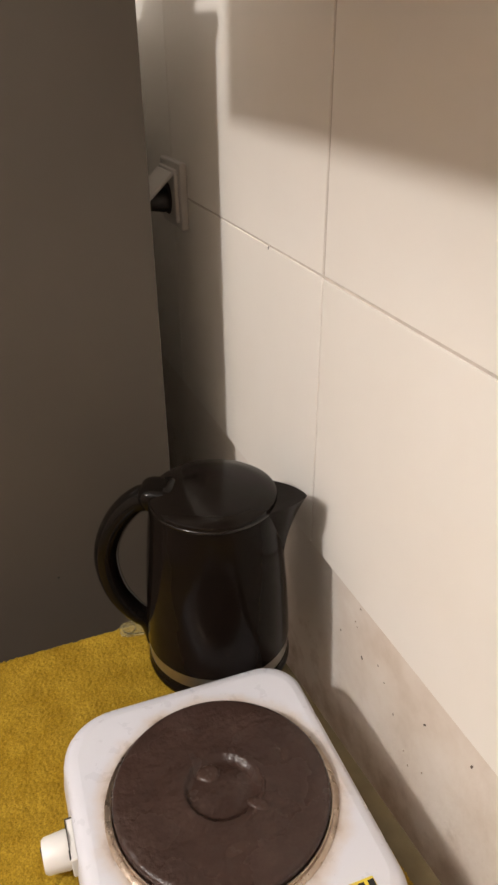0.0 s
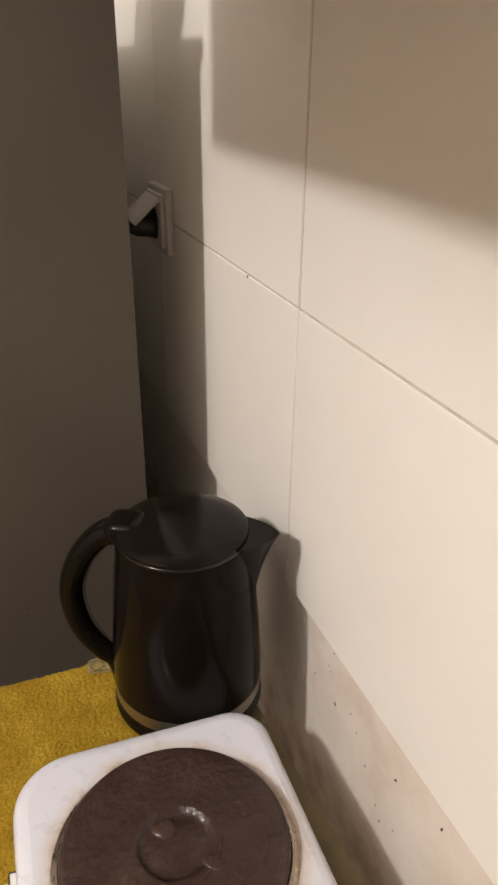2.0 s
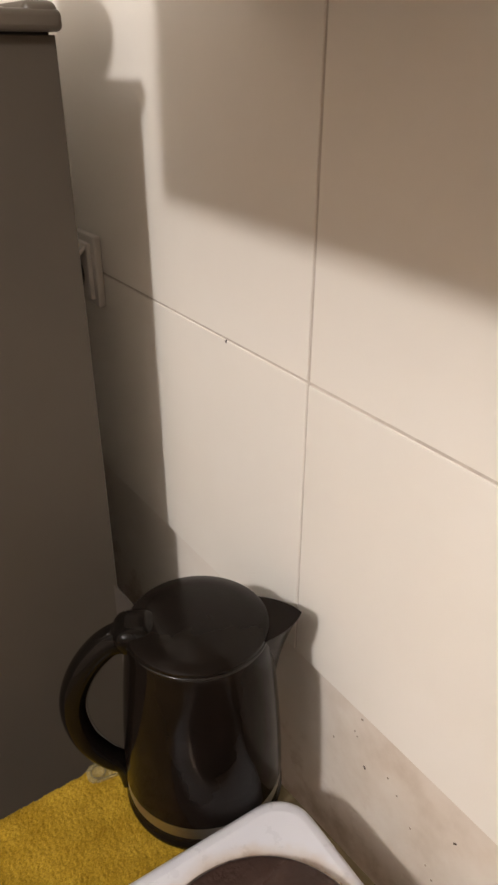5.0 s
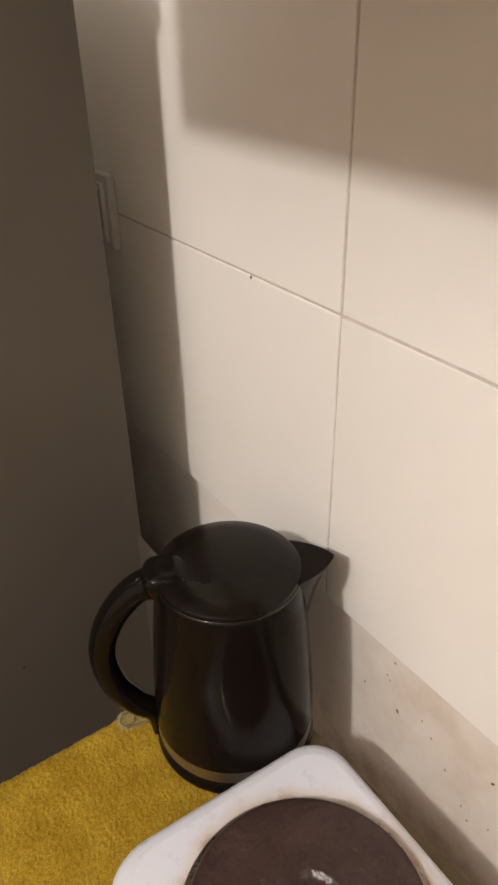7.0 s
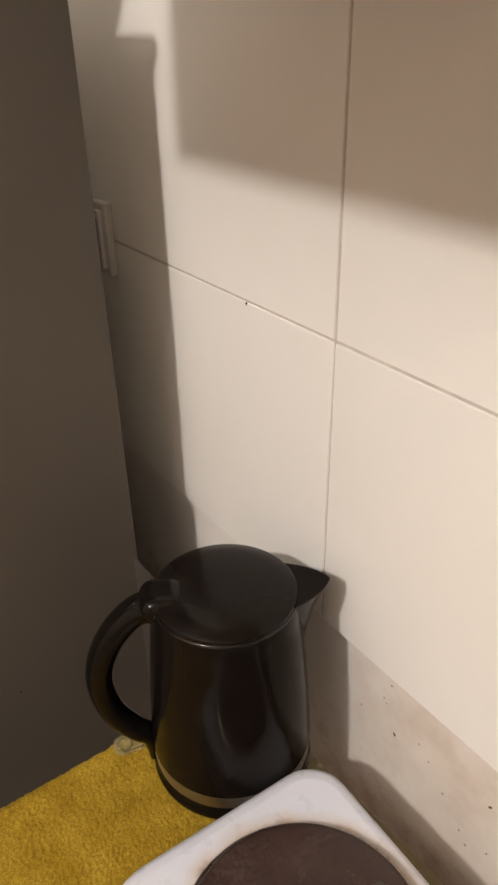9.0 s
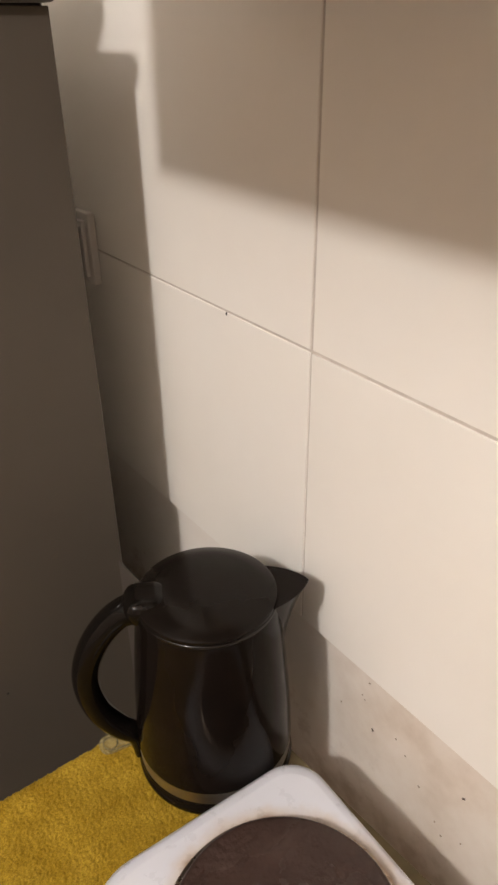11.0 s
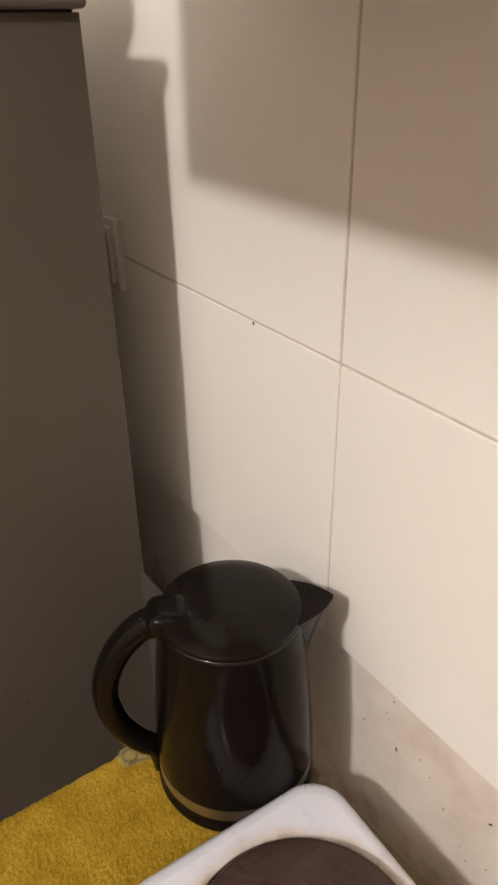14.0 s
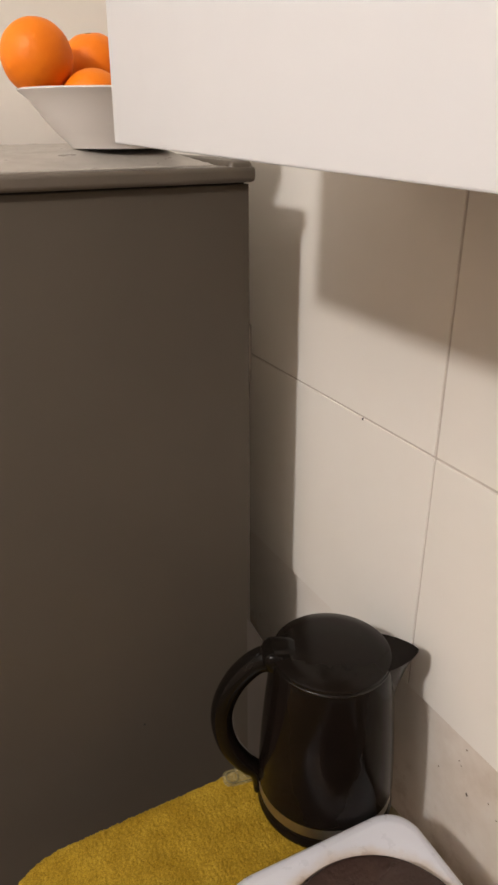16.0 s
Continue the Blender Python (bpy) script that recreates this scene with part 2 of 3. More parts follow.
bmesh.ops.rotate(grout, cent=(0, TILE_Y, TILE_Z + TILE_H), matrix=Matrix.Rotation(radians(0.6), 3, "X"), verts=grout.verts[:])
part("grout", grout, M_GROUT, wall_east, "grey cement joints")

# chipped pits in the plaster behind the cooker
rng_pit = random.Random(8)
for py_, pz_, size in ((-0.012, 0.785, 1.1), (-0.048, 0.844, 1.1), (-0.040, 0.821, 0.9), (-0.044, 0.817, 0.7), (-0.0575, 0.786, 1.9), (-0.087, 0.803, 1.0), (-0.100, 0.792, 0.8), (-0.120, 0.769, 1.3), (-0.167, 0.806, 1.9), (-0.143, 0.743, 1.1), (-0.152, 0.732, 1.0), (-0.173, 0.747, 1.2), (-0.230, 0.826, 1.6)):
    pit = slab([(size * rng_pit.uniform(0.7, 1.2) * 0.0013 * math.cos(radians(k * 45)), size * rng_pit.uniform(0.5, 1.1) * 0.0009 * math.sin(radians(k * 45))) for k in range(8)], [(0, 0), (0.0006, 0.0002)])
    bmesh.ops.transform(pit, matrix=Matrix.Translation((X1, py_, pz_)) @ Matrix.Rotation(radians(-90), 4, "Y") @ Matrix.Rotation(rng_pit.uniform(0, 3), 4, "Z"), verts=pit.verts[:])
    part("plaster_chip", pit, M_DARKPIT if size > 1.5 else M_PIT, wall_east)

# ---- fridge ----
FX0, FX1, FY0, FY1, FTOP = -0.66, -0.096, 0.246, 0.80, 1.414


def prism(profile, y0, y1, bev=0.0):
    """An (x, z) profile pushed from y0 to y1."""
    bm = bmesh.new()
    a = [bm.verts.new((x, y0, z)) for x, z in profile]
    b = [bm.verts.new((x, y1, z)) for x, z in profile]
    n = len(profile)
    bm.faces.new(a)
    bm.faces.new(b[::-1])
    for k in range(n):
        bm.faces.new((a[k], b[k], b[(k + 1) % n], a[(k + 1) % n]))
    bmesh.ops.recalc_face_normals(bm, faces=bm.faces[:])
    if bev:
        bmesh.ops.bevel(bm, geom=bm.edges[:], offset=bev, segments=2, profile=0.5, affect="EDGES")
        smooth(bm)
        flat_sides(bm, n + 2)
    return bm


def build_fridge():
    f = thing("fridge", (-0.38, 0.52, 0), "tall dark grey enamelled fridge beside the table", "fridge")
    part("body", box(FX0 + 0.05, FX1, FY0, FY1, 0.04, FTOP - 0.002, 0.0008), M_FRIDGE, f)
    # unseen sheet added as a reflector, brightening the gap behind the fridge
    part("bounce_sheet", box(FX1 - 0.001, FX1 + 0.0025, FY0 + 0.012, FY1 - 0.012, 0.30, FTOP - 0.02, 0.0008, 1), M_BOUNCE, f, "unseen pale sheet added to bounce light")
    # the back steps out low down, over the compressor
    hump = [(FX1 - 0.006, 0.045), (FX1 + 0.055, 0.045), (FX1 + 0.055, 0.745), (FX1 - 0.006, 0.868)]
    part("compressor_cover", prism(hump, FY0 - 0.0004, FY0 + 0.022, 0.002), M_HUMP, f, "sloping grey flange over the compressor")
    spot = lathe([(0, 0.0), (0.0016, 0.0), (0.0012, 0.0007), (0, 0.0009)], (0, 0), 8)
    bmesh.ops.transform(spot, matrix=pose(-0.254, FY0, 0.748, 90, 0, 0), verts=spot.verts[:])
    part("scuff_mark", spot, M_DARK, f)
    door = part("door", box(FX0 - 0.012, FX0 + 0.044, FY0, FY1, 0.45, FTOP - 0.002, 0.007), M_FRIDGE, f)
    part("handle", box(FX0 - 0.034, FX0 - 0.010, FY0 + 0.035, FY0 + 0.055, 0.80, 1.05, 0.006), M_LID, door, "grey plastic grip")
    low = part("door", box(FX0 - 0.012, FX0 + 0.044, FY0, FY1, 0.08, 0.442, 0.007), M_FRIDGE, f)
    part("handle", box(FX0 - 0.034, FX0 - 0.010, FY0 + 0.035, FY0 + 0.055, 0.22, 0.40, 0.006), M_LID, low, "grey plastic grip")
    part("top", box(FX0 - 0.018, FX1 + 0.004, FY0 - 0.0095, FY1 + 0.0095, FTOP, FTOP + 0.0155, 0.0045, 3), M_LID, f, "grey plastic top with a rounded lip")
    # rim added along the back to round off the top's shadow on the wall
    part("shadow_rim", box(FX1 - 0.026, FX1 + 0.0030, FY0 - 0.0075, FY1 + 0.0075, FTOP + 0.006, FTOP + 0.0212, 0.0072, 4), M_LID, f, "rounded rim along the back added to shape the shadow")
    part("gasket", box(FX0 + 0.01, FX1 - 0.004, FY0 + 0.004, FY1 - 0.004, FTOP - 0.003, FTOP + 0.001), M_DARK, f)
    for lx in (FX0 + 0.09, FX1 - 0.04):
        for ly in (FY0 + 0.05, FY1 - 0.05):
            part("foot", lathe([(0, 0), (0.018, 0), (0.018, 0.03), (0.012, 0.042), (0, 0.042)], (lx, ly), 16), M_DARK, f)
    return f


build_fridge()

# ---- socket with a spring flap, behind the fridge ----
def build_socket():
    s = thing("wall_socket", (-0.006, 0.46, 1.171), "white plastic wall socket with its flap propped open", "socket")
    part("plate", box(-0.0105, 0.0, 0.417, 0.507, 1.128, 1.213, 0.003), M_SOCKET, s)
    part("cover", box(-0.0155, -0.0095, 0.426, 0.498, 1.137, 1.204, 0.002), M_SOCKET, s)
    flap = box(-0.046, 0.0, -0.033, 0.033, -0.0025, 0.0025, 0.0018)
    bmesh.ops.transform(flap, matrix=pose(-0.0155, 0.462, 1.2, 0, -42, 0), verts=flap.verts[:])
    part("flap", flap, M_SOCKET, s, "hinged white flap")
    well = lathe([(0, -0.0165), (0.021, -0.0165), (0.0215, -0.0155), (0, -0.0155)], (0, 0), 32)
    bmesh.ops.transform(well, matrix=pose(0, 0.462, 1.165, 0, 90, 0), verts=well.verts[:])
    part("well", well, M_DARK, s)
    return s


def build_plug():
    p = thing("power_plug", (-0.03, 0.462, 1.163), "dark plug of the fridge in the wall socket", "plug")
    head = lathe([(0, 0.0), (0.016, 0.0), (0.017, 0.004), (0.014, 0.024), (0.009, 0.034), (0, 0.035)], (0, 0), 24)
    bmesh.ops.transform(head, matrix=pose(-0.0175, 0.462, 1.163, 0, -90, 0), verts=head.verts[:])
    part("head", head, M_BLACK_MATT, p)
    part("cord", tube(spline([(-0.05, 0.462, 1.163), (-0.066, 0.464, 1.15), (-0.07, 0.47, 1.10), (-0.06, 0.5, 0.98), (-0.06, 0.53, 0.80), (-0.062, 0.53, 0.72)]), 0.0035, 8), M_BLACK_MATT, p)
    return p


build_socket()
build_plug()

# ---- wall cabinet ----
CX, CY, CZ = -0.276, 0.128, 1.4567


def build_cabinet():
    c = thing("wall_cabinet", (-0.14, -0.47, CZ), "white laminate wall cabinet hung on the tiles", "cabinet")
    t = 0.016
    # the cabinet hangs a little out of level
    lean = Matrix.Translation((0, CY, CZ)) @ Matrix.Rotation(radians(1.06), 4, "X") @ Matrix.Translation((0, -CY, -CZ))

    def hung(*a):
        bm = box(*a)
        bmesh.ops.transform(bm, matrix=lean, verts=bm.verts[:])
        return bm

    x0, x1, y0, y1, z0, z1 = CX + 0.0195, -0.001, CY - 1.2, CY, CZ, CZ + 0.64
    part("bottom_panel", hung(x0, x1, y0 + t, y1 - t, z0, z0 + t, 0.0006, 1), M_CABIN, c)
    part("top_panel", hung(x0, x1, y0 + t, y1 - t, z1 - t, z1, 0.0006, 1), M_CABIN, c)
    part("side_panel", hung(x0, x1, y1 - t, y1, z0, z1, 0.0006, 1), M_CABIN, c)
    part("side_panel", hung(x0, x1, y0, y0 + t, z0, z1, 0.0006, 1), M_CABIN, c)
    part("back_panel", hung(x1 - 0.004, x1, y0 + t, y1 - t, z0 + t, z1 - t), M_CABIN, c)
    for a, b in ((y1 - 0.5985, y1 - 0.0005), (y0 + 0.0005, y1 - 0.6015)):
        part("door", hung(CX, CX + 0.018, a, b, z0 - 0.001, z1, 0.0012), M_CAB, c)
    return c


build_cabinet()

# ---- table ----
TX0, TX1, TY0, TY1, TZ = -0.47, -0.044, -0.42, 0.112, 0.75
SKEW = 0.06  # the table stands a little askew to the wall


def build_table():
    t = thing("table", (-0.25, -0.15, 0), "small wooden table standing beside the fridge", "table")
    part("tabletop", slab([(x - SKEW * y, y) for x, y in round_rect(TX0, TX1, TY0, TY1, (0.01, 0.085, 0.03, 0.01))], [(TZ - 0.024, 0.002), (TZ - 0.022, 0), (TZ - 0.006, 0), (TZ - 0.004, 0.002)]), M_TOP, t, "drab olive table top toned like shaded towel")
    for lx in (TX0 + 0.07, TX1 - 0.035):
        for ly in (TY0 + 0.05, TY1 - 0.06):
            part("leg", box(lx - 0.018, lx + 0.018, ly - 0.018, ly + 0.018, 0, TZ - 0.024, 0.003), M_WOOD, t)
    for ly in (TY0 + 0.05, TY1 - 0.06):
        part("apron", box(TX0 + 0.09, TX1 - 0.055, ly - 0.009, ly + 0.009, TZ - 0.095, TZ - 0.025, 0.002), M_WOOD, t)
    return t


build_table()


# ---- towel: a terry cloth whose edges hang over the table's edges ----
def build_towel():
    rng = np.random.default_rng(4)
    x0, x1, y0, y1 = TX0, TX1, TY0 - 0.025, TY1
    step, hang, r = 0.0013, 0.03, 0.085
    xs = np.arange(x0 - hang, x1 + hang, step)
    ys = np.arange(y0, y1 + hang, step)
    gx, gy = np.meshgrid(xs, ys)
    # distance outside the table's outline, rounded at the far room-side corner
    rad = np.where((gx < x0 + r) & (gy > y1 - r), r, 0.006)
    qx = np.where(gx < (x0 + x1) / 2, x0 + rad - gx, gx - (x1 - rad))
    qy = gy - (y1 - rad)
    ox, oy = np.maximum(qx, 0), np.maximum(qy, 0)
    d = np.hypot(ox, oy) - rad
    d = np.where((qx <= 0) & (qy <= 0), np.maximum(qx, qy) - rad, d)
    ln = np.maximum(np.hypot(ox, oy), 1e-6)
    sx = np.where(gx < (x0 + x1) / 2, -1.0, 1.0)
    nx, ny = sx * ox / ln, oy / ln
    out = np.maximum(d, 0)
    bend = 0.008
    a = np.minimum(out / bend, np.pi / 2)
    over = bend * np.sin(a)
    drop = bend * (1 - np.cos(a)) + np.maximum(out - bend * np.pi / 2, 0)
    px = gx - nx * out + nx * over
    py = gy - ny * out + ny * over
    # broad folds of the cloth and its loops
    broad = np.zeros_like(gx)
    for fx, fy, ph, amp in ((9, 14, 0.4, 0.0008), (23, 11, 1.9, 0.0007), (31, 37, 4.0, 0.0006), (62, 34, 2.2, 0.0006), (-88, 71, 0.9, 0.0004)):
        broad += amp * np.sin(fx * gx + fy * gy + ph)
    loops = rng.random(gx.shape)
    loops = 0.5 * loops + 0.25 * np.roll(loops, 1, 0) + 0.25 * np.roll(loops, (1, 1), (0, 1))
    clump = np.sin(210 * gx + 140 * gy + 3 * np.sin(60 * gy)) * np.sin(180 * gy - 90 * gx + 2 * np.sin(47 * gx))
    h = 0.0016 + broad * (d < 0) + 0.0030 * (loops - 0.5) + 0.0003 * clump
    pz = TZ + 0.003 + h * np.cos(a) - drop
    px = px + nx * h * np.sin(a) + (rng.random(gx.shape) - 0.5) * 0.0009
    py = py + ny * h * np.sin(a) + (rng.random(gx.shape) - 0.5) * 0.0009
    # along the wall the towel draws back from the edge, past the kettle
    px = px - 0.032 * np.clip((0.065 - gy) / 0.09, 0, 1) * np.clip((gx - x0) / (x1 - x0), 0, 1) ** 3
    ragged = hang - 0.006 + 0.003 * np.sin(40 * gx + 31 * gy)
    keep = d < ragged
    rows, cols = gx.shape
    idx = np.arange(rows * cols).reshape(rows, cols)
    ok = keep[:-1, :-1] & keep[1:, :-1] & keep[:-1, 1:] & keep[1:, 1:]
    quads = np.stack([idx[:-1, :-1], idx[:-1, 1:], idx[1:, 1:], idx[1:, :-1]], -1)[ok]
    used = np.unique(quads)
    remap = np.full(rows * cols, -1)
    remap[used] = np.arange(len(used))
    verts = np.stack([px - SKEW * py, py, pz], -1).reshape(-1, 3)[used]
    me = bpy.data.meshes.new("towel")
    me.from_pydata(verts.tolist(), [], remap[quads].tolist())
    me.materials.append(M_TOWEL)
    me.shade_smooth()
    ob = new("towel", me)
    return tagged(ob, "mustard yellow terry towel spread over the table", "towel")


def towel_material():
    m, nt, b = material("mustard terry", (0.40, 0.25, 0.035), 0.95, spec=0.15)
    n1 = noise_tex(nt, 34, 4)
    n2 = noise_tex(nt, 640, 3)
    base = ramp(nt, n1, [(0.3, (0.290, 0.177, 0.011)), (0.7, (0.405, 0.264, 0.025))])
    fine = ramp(nt, n2, [(0.3, (0.60, 0.55, 0.45)), (0.65, (1.12, 1.12, 1.12))])
    nt.links.new(mix(nt, 1.0, base, fine, "MULTIPLY"), b.inputs["Base Color"])
    b.inputs["Sheen Weight"].default_value = 0.15
    b.inputs["Sheen Tint"].default_value = (0.9, 0.62, 0.16, 1)
    b.inputs["Sheen Roughness"].default_value = 0.5
    bump(nt, b, noise_tex(nt, 700, 3), 0.8, 0.001)
    return m


M_TOWEL = towel_material()
build_towel()

SURF = TZ + 0.0045  # where things rest on the towel's pile


def build_tab():
    """A clear plastic tab with two embossed rings, lying over the towel's edge."""
    t = thing("plastic_tab", (-0.183, 0.107, SURF), "small clear plastic tab with embossed rings on the towel", "tab")
    m = pose(-0.183, 0.107, SURF + 0.0015, 5, 0, -10)
    plate = slab(round_rect(-0.023, 0.023, -0.0110, 0.0110, (0.009,) * 4, 6), [(0, 0.0006), (0.0006, 0), (0.0016, 0), (0.0022, 0.0006)])
    bmesh.ops.transform(plate, matrix=m, verts=plate.verts[:])
    part("plate", plate, M_CLEAR, t)
    for cx, rr in ((-0.0115, 0.0072), (0.0100, 0.0058)):
        ring = tube([(cx + rr * math.cos(radians(k * 15)), rr * math.sin(radians(k * 15)), 0.0026) for k in range(25)], 0.0009, 6)
        bmesh.ops.transform(ring, matrix=m, verts=ring.verts[:])
        part("ring", ring, M_RIDGE, t)
    bar = tube([(-0.015, -0.0090, 0.0026), (0.014, -0.0090, 0.0026)], 0.0007, 6)
    bmesh.ops.transform(bar, matrix=m, verts=bar.verts[:])
    part("ridge", bar, M_RIDGE, t)


build_tab()

# ---- kettle ----
KX, KY, KZ = -0.108, 0.043, SURF
SPOUT = math.atan2(-0.043, 0.080)  # direction of the spout; the handle is opposite


def kettle_radius(z):
    pts = ((0.0, 0.0755), (0.034, 0.0765), (0.06, 0.0758), (0.1, 0.0735), (0.14, 0.0702), (0.17, 0.0672), (0.19, 0.0648), (0.23, 0.0630))
    for (za, ra), (zb, rb) in zip(pts, pts[1:]):
        if z <= zb:
            return ra + (rb - ra) * (z - za) / (zb - za)
    return pts[-1][1]


def build_kettle():
    k = thing("kettle", (KX, KY, KZ), "glossy black plastic electric kettle with a steel band", "kettle")
    c = (KX, KY)
    part("base", lathe([(0, KZ), (0.0745, KZ), (0.0768, KZ + 0.0012), (0.0776, KZ + 0.0035), (0.0775, KZ + 0.0065), (0.0769, KZ + 0.0085), (0.0764, KZ + 0.0095), (0.0761, KZ + 0.0155), (0.0735, KZ + 0.0165), (0, KZ + 0.0165)], c), M_BLACK, k, "black heating base")
    part("band", lathe([(0, KZ + 0.0165), (0.0750, KZ + 0.0165), (0.0757, KZ + 0.0172), (0.0760, KZ + 0.0325), (0, KZ + 0.0325)], c), M_BAND, k, "dull brushed steel band")
    prof = [(0, KZ + 0.0322), (0.0756, KZ + 0.0322), (0.0764, KZ + 0.0326), (0.0766, KZ + 0.0345)]
    prof += [(kettle_radius(z), KZ + z) for z in [0.04 + 0.01 * i for i in range(16)]]
    prof += [(0.0642, KZ + 0.1985), (0.0636, KZ + 0.2025), (0.0622, KZ + 0.2035), (0.0605, KZ + 0.2015), (0.0, KZ + 0.2015)]
    part("body", lathe(prof, c, 96), M_BLACK, k)
    # spout: a beak that grows out of the wall below the rim
    bm = bmesh.new()
    levels, cols = 12, 20
    rings = []
    for i in range(levels + 1):
        u = i / levels
        z = 0.130 + 0.076 * u
        ring = []
        for j in range(cols + 1):
            w = -1 + 2 * j / cols
            a = SPOUT + radians(28) * w * (0.02 + 0.98 * u ** 1.3)
            r = kettle_radius(z) - 0.0008 + 0.029 * (1 - abs(w) ** 1.2) ** 1.15 * u ** 1.6
            zz = z + 0.003 * (1 - abs(w)) * u
            ring.append(bm.verts.new((KX + r * math.cos(a), KY + r * math.sin(a), KZ + zz)))
        rings.append(ring)
    for a, b in zip(rings, rings[1:]):
        for j in range(cols):
            bm.faces.new((a[j], a[j + 1], b[j + 1], b[j]))
    mid = [bm.verts.new((KX + 0.056 * math.cos(SPOUT + radians(28) * (-1 + 2 * j / cols)), KY + 0.056 * math.sin(SPOUT + radians(28) * (-1 + 2 * j / cols)), KZ + 0.2055)) for j in range(cols + 1)]
    for j in range(cols):
        bm.faces.new((rings[-1][j], rings[-1][j + 1], mid[j + 1], mid[j]))
    bmesh.ops.recalc_face_normals(bm, faces=bm.faces[:])
    part("spout", smooth(bm, 35), M_BLACK, k)
    part("rim", lathe([(0.0622, KZ + 0.2015), (0.0634, KZ + 0.2022), (0.0640, KZ + 0.2036), (0.0636, KZ + 0.2050), (0.0624, KZ + 0.2054), (0.0615, KZ + 0.2040)], c, 96, 80), M_RIM, k)
    part("lid", lathe([(0.0620, KZ + 0.201), (0.0630, KZ + 0.2055), (0.0624, KZ + 0.2085), (0.0600, KZ + 0.2102), (0.047, KZ + 0.2128), (0.025, KZ + 0.2148), (0, KZ + 0.2154)], c, 96), M_LIDBLACK, k, "slightly domed black lid")
    # handle: a thick D from the lid down to the band
    hx, hy = -math.cos(SPOUT), -math.sin(SPOUT)
    line = spline([(0.034, 0.1915), (0.050, 0.1960), (0.066, 0.1985), (0.083, 0.1900), (0.102, 0.166), (0.1145, 0.135), (0.1165, 0.105), (0.109, 0.074), (0.094, 0.051), (0.081, 0.038), (0.0775, 0.022), (0.0775, 0.004)], 7)
    line = [(p.x, p.y) for p in line]
    n = len(line)
    rad = []
    for i in range(n):
        u = i / (n - 1)
        rad.append(0.0108 + 0.0062 * max(0, 1 - u * 4.2) + 0.0022 * math.sin(math.pi * min(u * 1.3, 1)) - (0.0065 * max(0, (u - 0.78) / 0.22) if u > 0.78 else 0))
    pts = [(KX + hx * r, KY + hy * r, KZ + z) for r, z in line]
    part("handle", tube(pts, rad, 18, 1.15, (-hy, hx, 0)), M_GLOSS, k, "thick curved black handle")
    hinge = slab(round_rect(0.034, 0.0740, -0.0200, 0.0200, (0.013,) * 4, 6), [(0.1930, 0.003), (0.2020, 0), (0.2085, 0.0006), (0.2125, 0.0030), (0.2145, 0.0070), (0.2152, 0.0120)], 70)
    bmesh.ops.transform(hinge, matrix=Matrix.Translation((KX, KY, KZ)) @ Matrix.Rotation(SPOUT + math.pi, 4, "Z"), verts=hinge.verts[:])
    part("hinge", hinge, M_GLOSS, k, "black hinge saddle of the handle")
    # lid button on the crown of the handle
    b = lathe([(0, 0.0), (0.0085, 0.0), (0.0085, 0.003), (0.007, 0.0046), (0, 0.0052)], (0, 0), 24)
    bmesh.ops.transform(b, matrix=pose(KX + hx * 0.079, KY + hy * 0.079, KZ + 0.2015, 0, 0, math.degrees(math.atan2(hy, hx))) @ pose(0, 0, 0, 0, 33, 0) @ Matrix.Diagonal((1.3, 0.9, 1, 1)), verts=b.verts[:])
    part("button", b, M_GLOSS, k)
    b = lathe([(0, 0), (0.0022, 0), (0.0018, 0.001), (0, 0.0013)], (0, 0), 12)
    bmesh.ops.transform(b, matrix=pose(KX + hx * 0.0865, KY + hy * 0.0865, KZ + 0.05) @ Matrix.Rotation(SPOUT + math.pi, 4, "Z") @ pose(0, 0, 0, 0, 35, 0), verts=b.verts[:])
    part("screw_cap", b, M_STEEL, k)
    return k


M_RIM = varied("polished black rim", (0.005, 0.004, 0.0035), (0.007, 0.0055, 0.0045), 30, 0.08, 0.12, spec=0.5)
M_LIDBLACK = varied("black lid plastic", (0.007, 0.005, 0.004), (0.009, 0.0065, 0.005), 40, 0.1, 0.15, spec=0.15)
build_kettle()

# ---- hot plate ----
HX, HY = -0.178, -0.157


def enamel_material():
    """White enamel, scorched brown in a ragged ring round the heating plate."""
    m, nt, b = material("scorched white enamel", (0.755, 0.77, 0.815), 0.25)
    sep = nt.nodes.new("ShaderNodeVectorMath")
    sep.operation = "MULTIPLY"
    nt.links.new(coords(nt), sep.inputs[0])
    sep.inputs[1].default_value = (1, 1, 0)
    ln = nt.nodes.new("ShaderNodeVectorMath")
    ln.operation = "LENGTH"
    nt.links.new(sep.outputs[0], ln.inputs[0])
    n = noise_tex(nt, 38, 5)
    add = nt.nodes.new("ShaderNodeMath")
    add.operation = "MULTIPLY_ADD"
    nt.links.new(n, add.inputs[0])
    add.inputs[1].default_value = -0.022
    nt.links.new(ln.outputs["Value"], add.inputs[2])
    burn = ramp(nt, add.outputs[0], [(0.0835, (0.26, 0.17, 0.11)), (0.0875, (0.55, 0.48, 0.43)), (0.0990, (0.625, 0.632, 0.685))])
    stain = ramp(nt, noise_tex(nt, 11, 5), [(0.35, (1, 1, 1)), (0.8, (0.97, 0.955, 0.935))])
    nt.links.new(mix(nt, 1.0, burn, stain, "MULTIPLY"), b.inputs["Base Color"])
    nt.links.new(ramp(nt, noise_tex(nt, 60, 5), [(0.3, (0.26,) * 3), (0.7, (0.32,) * 3)]), b.inputs["Roughness"])
    return m


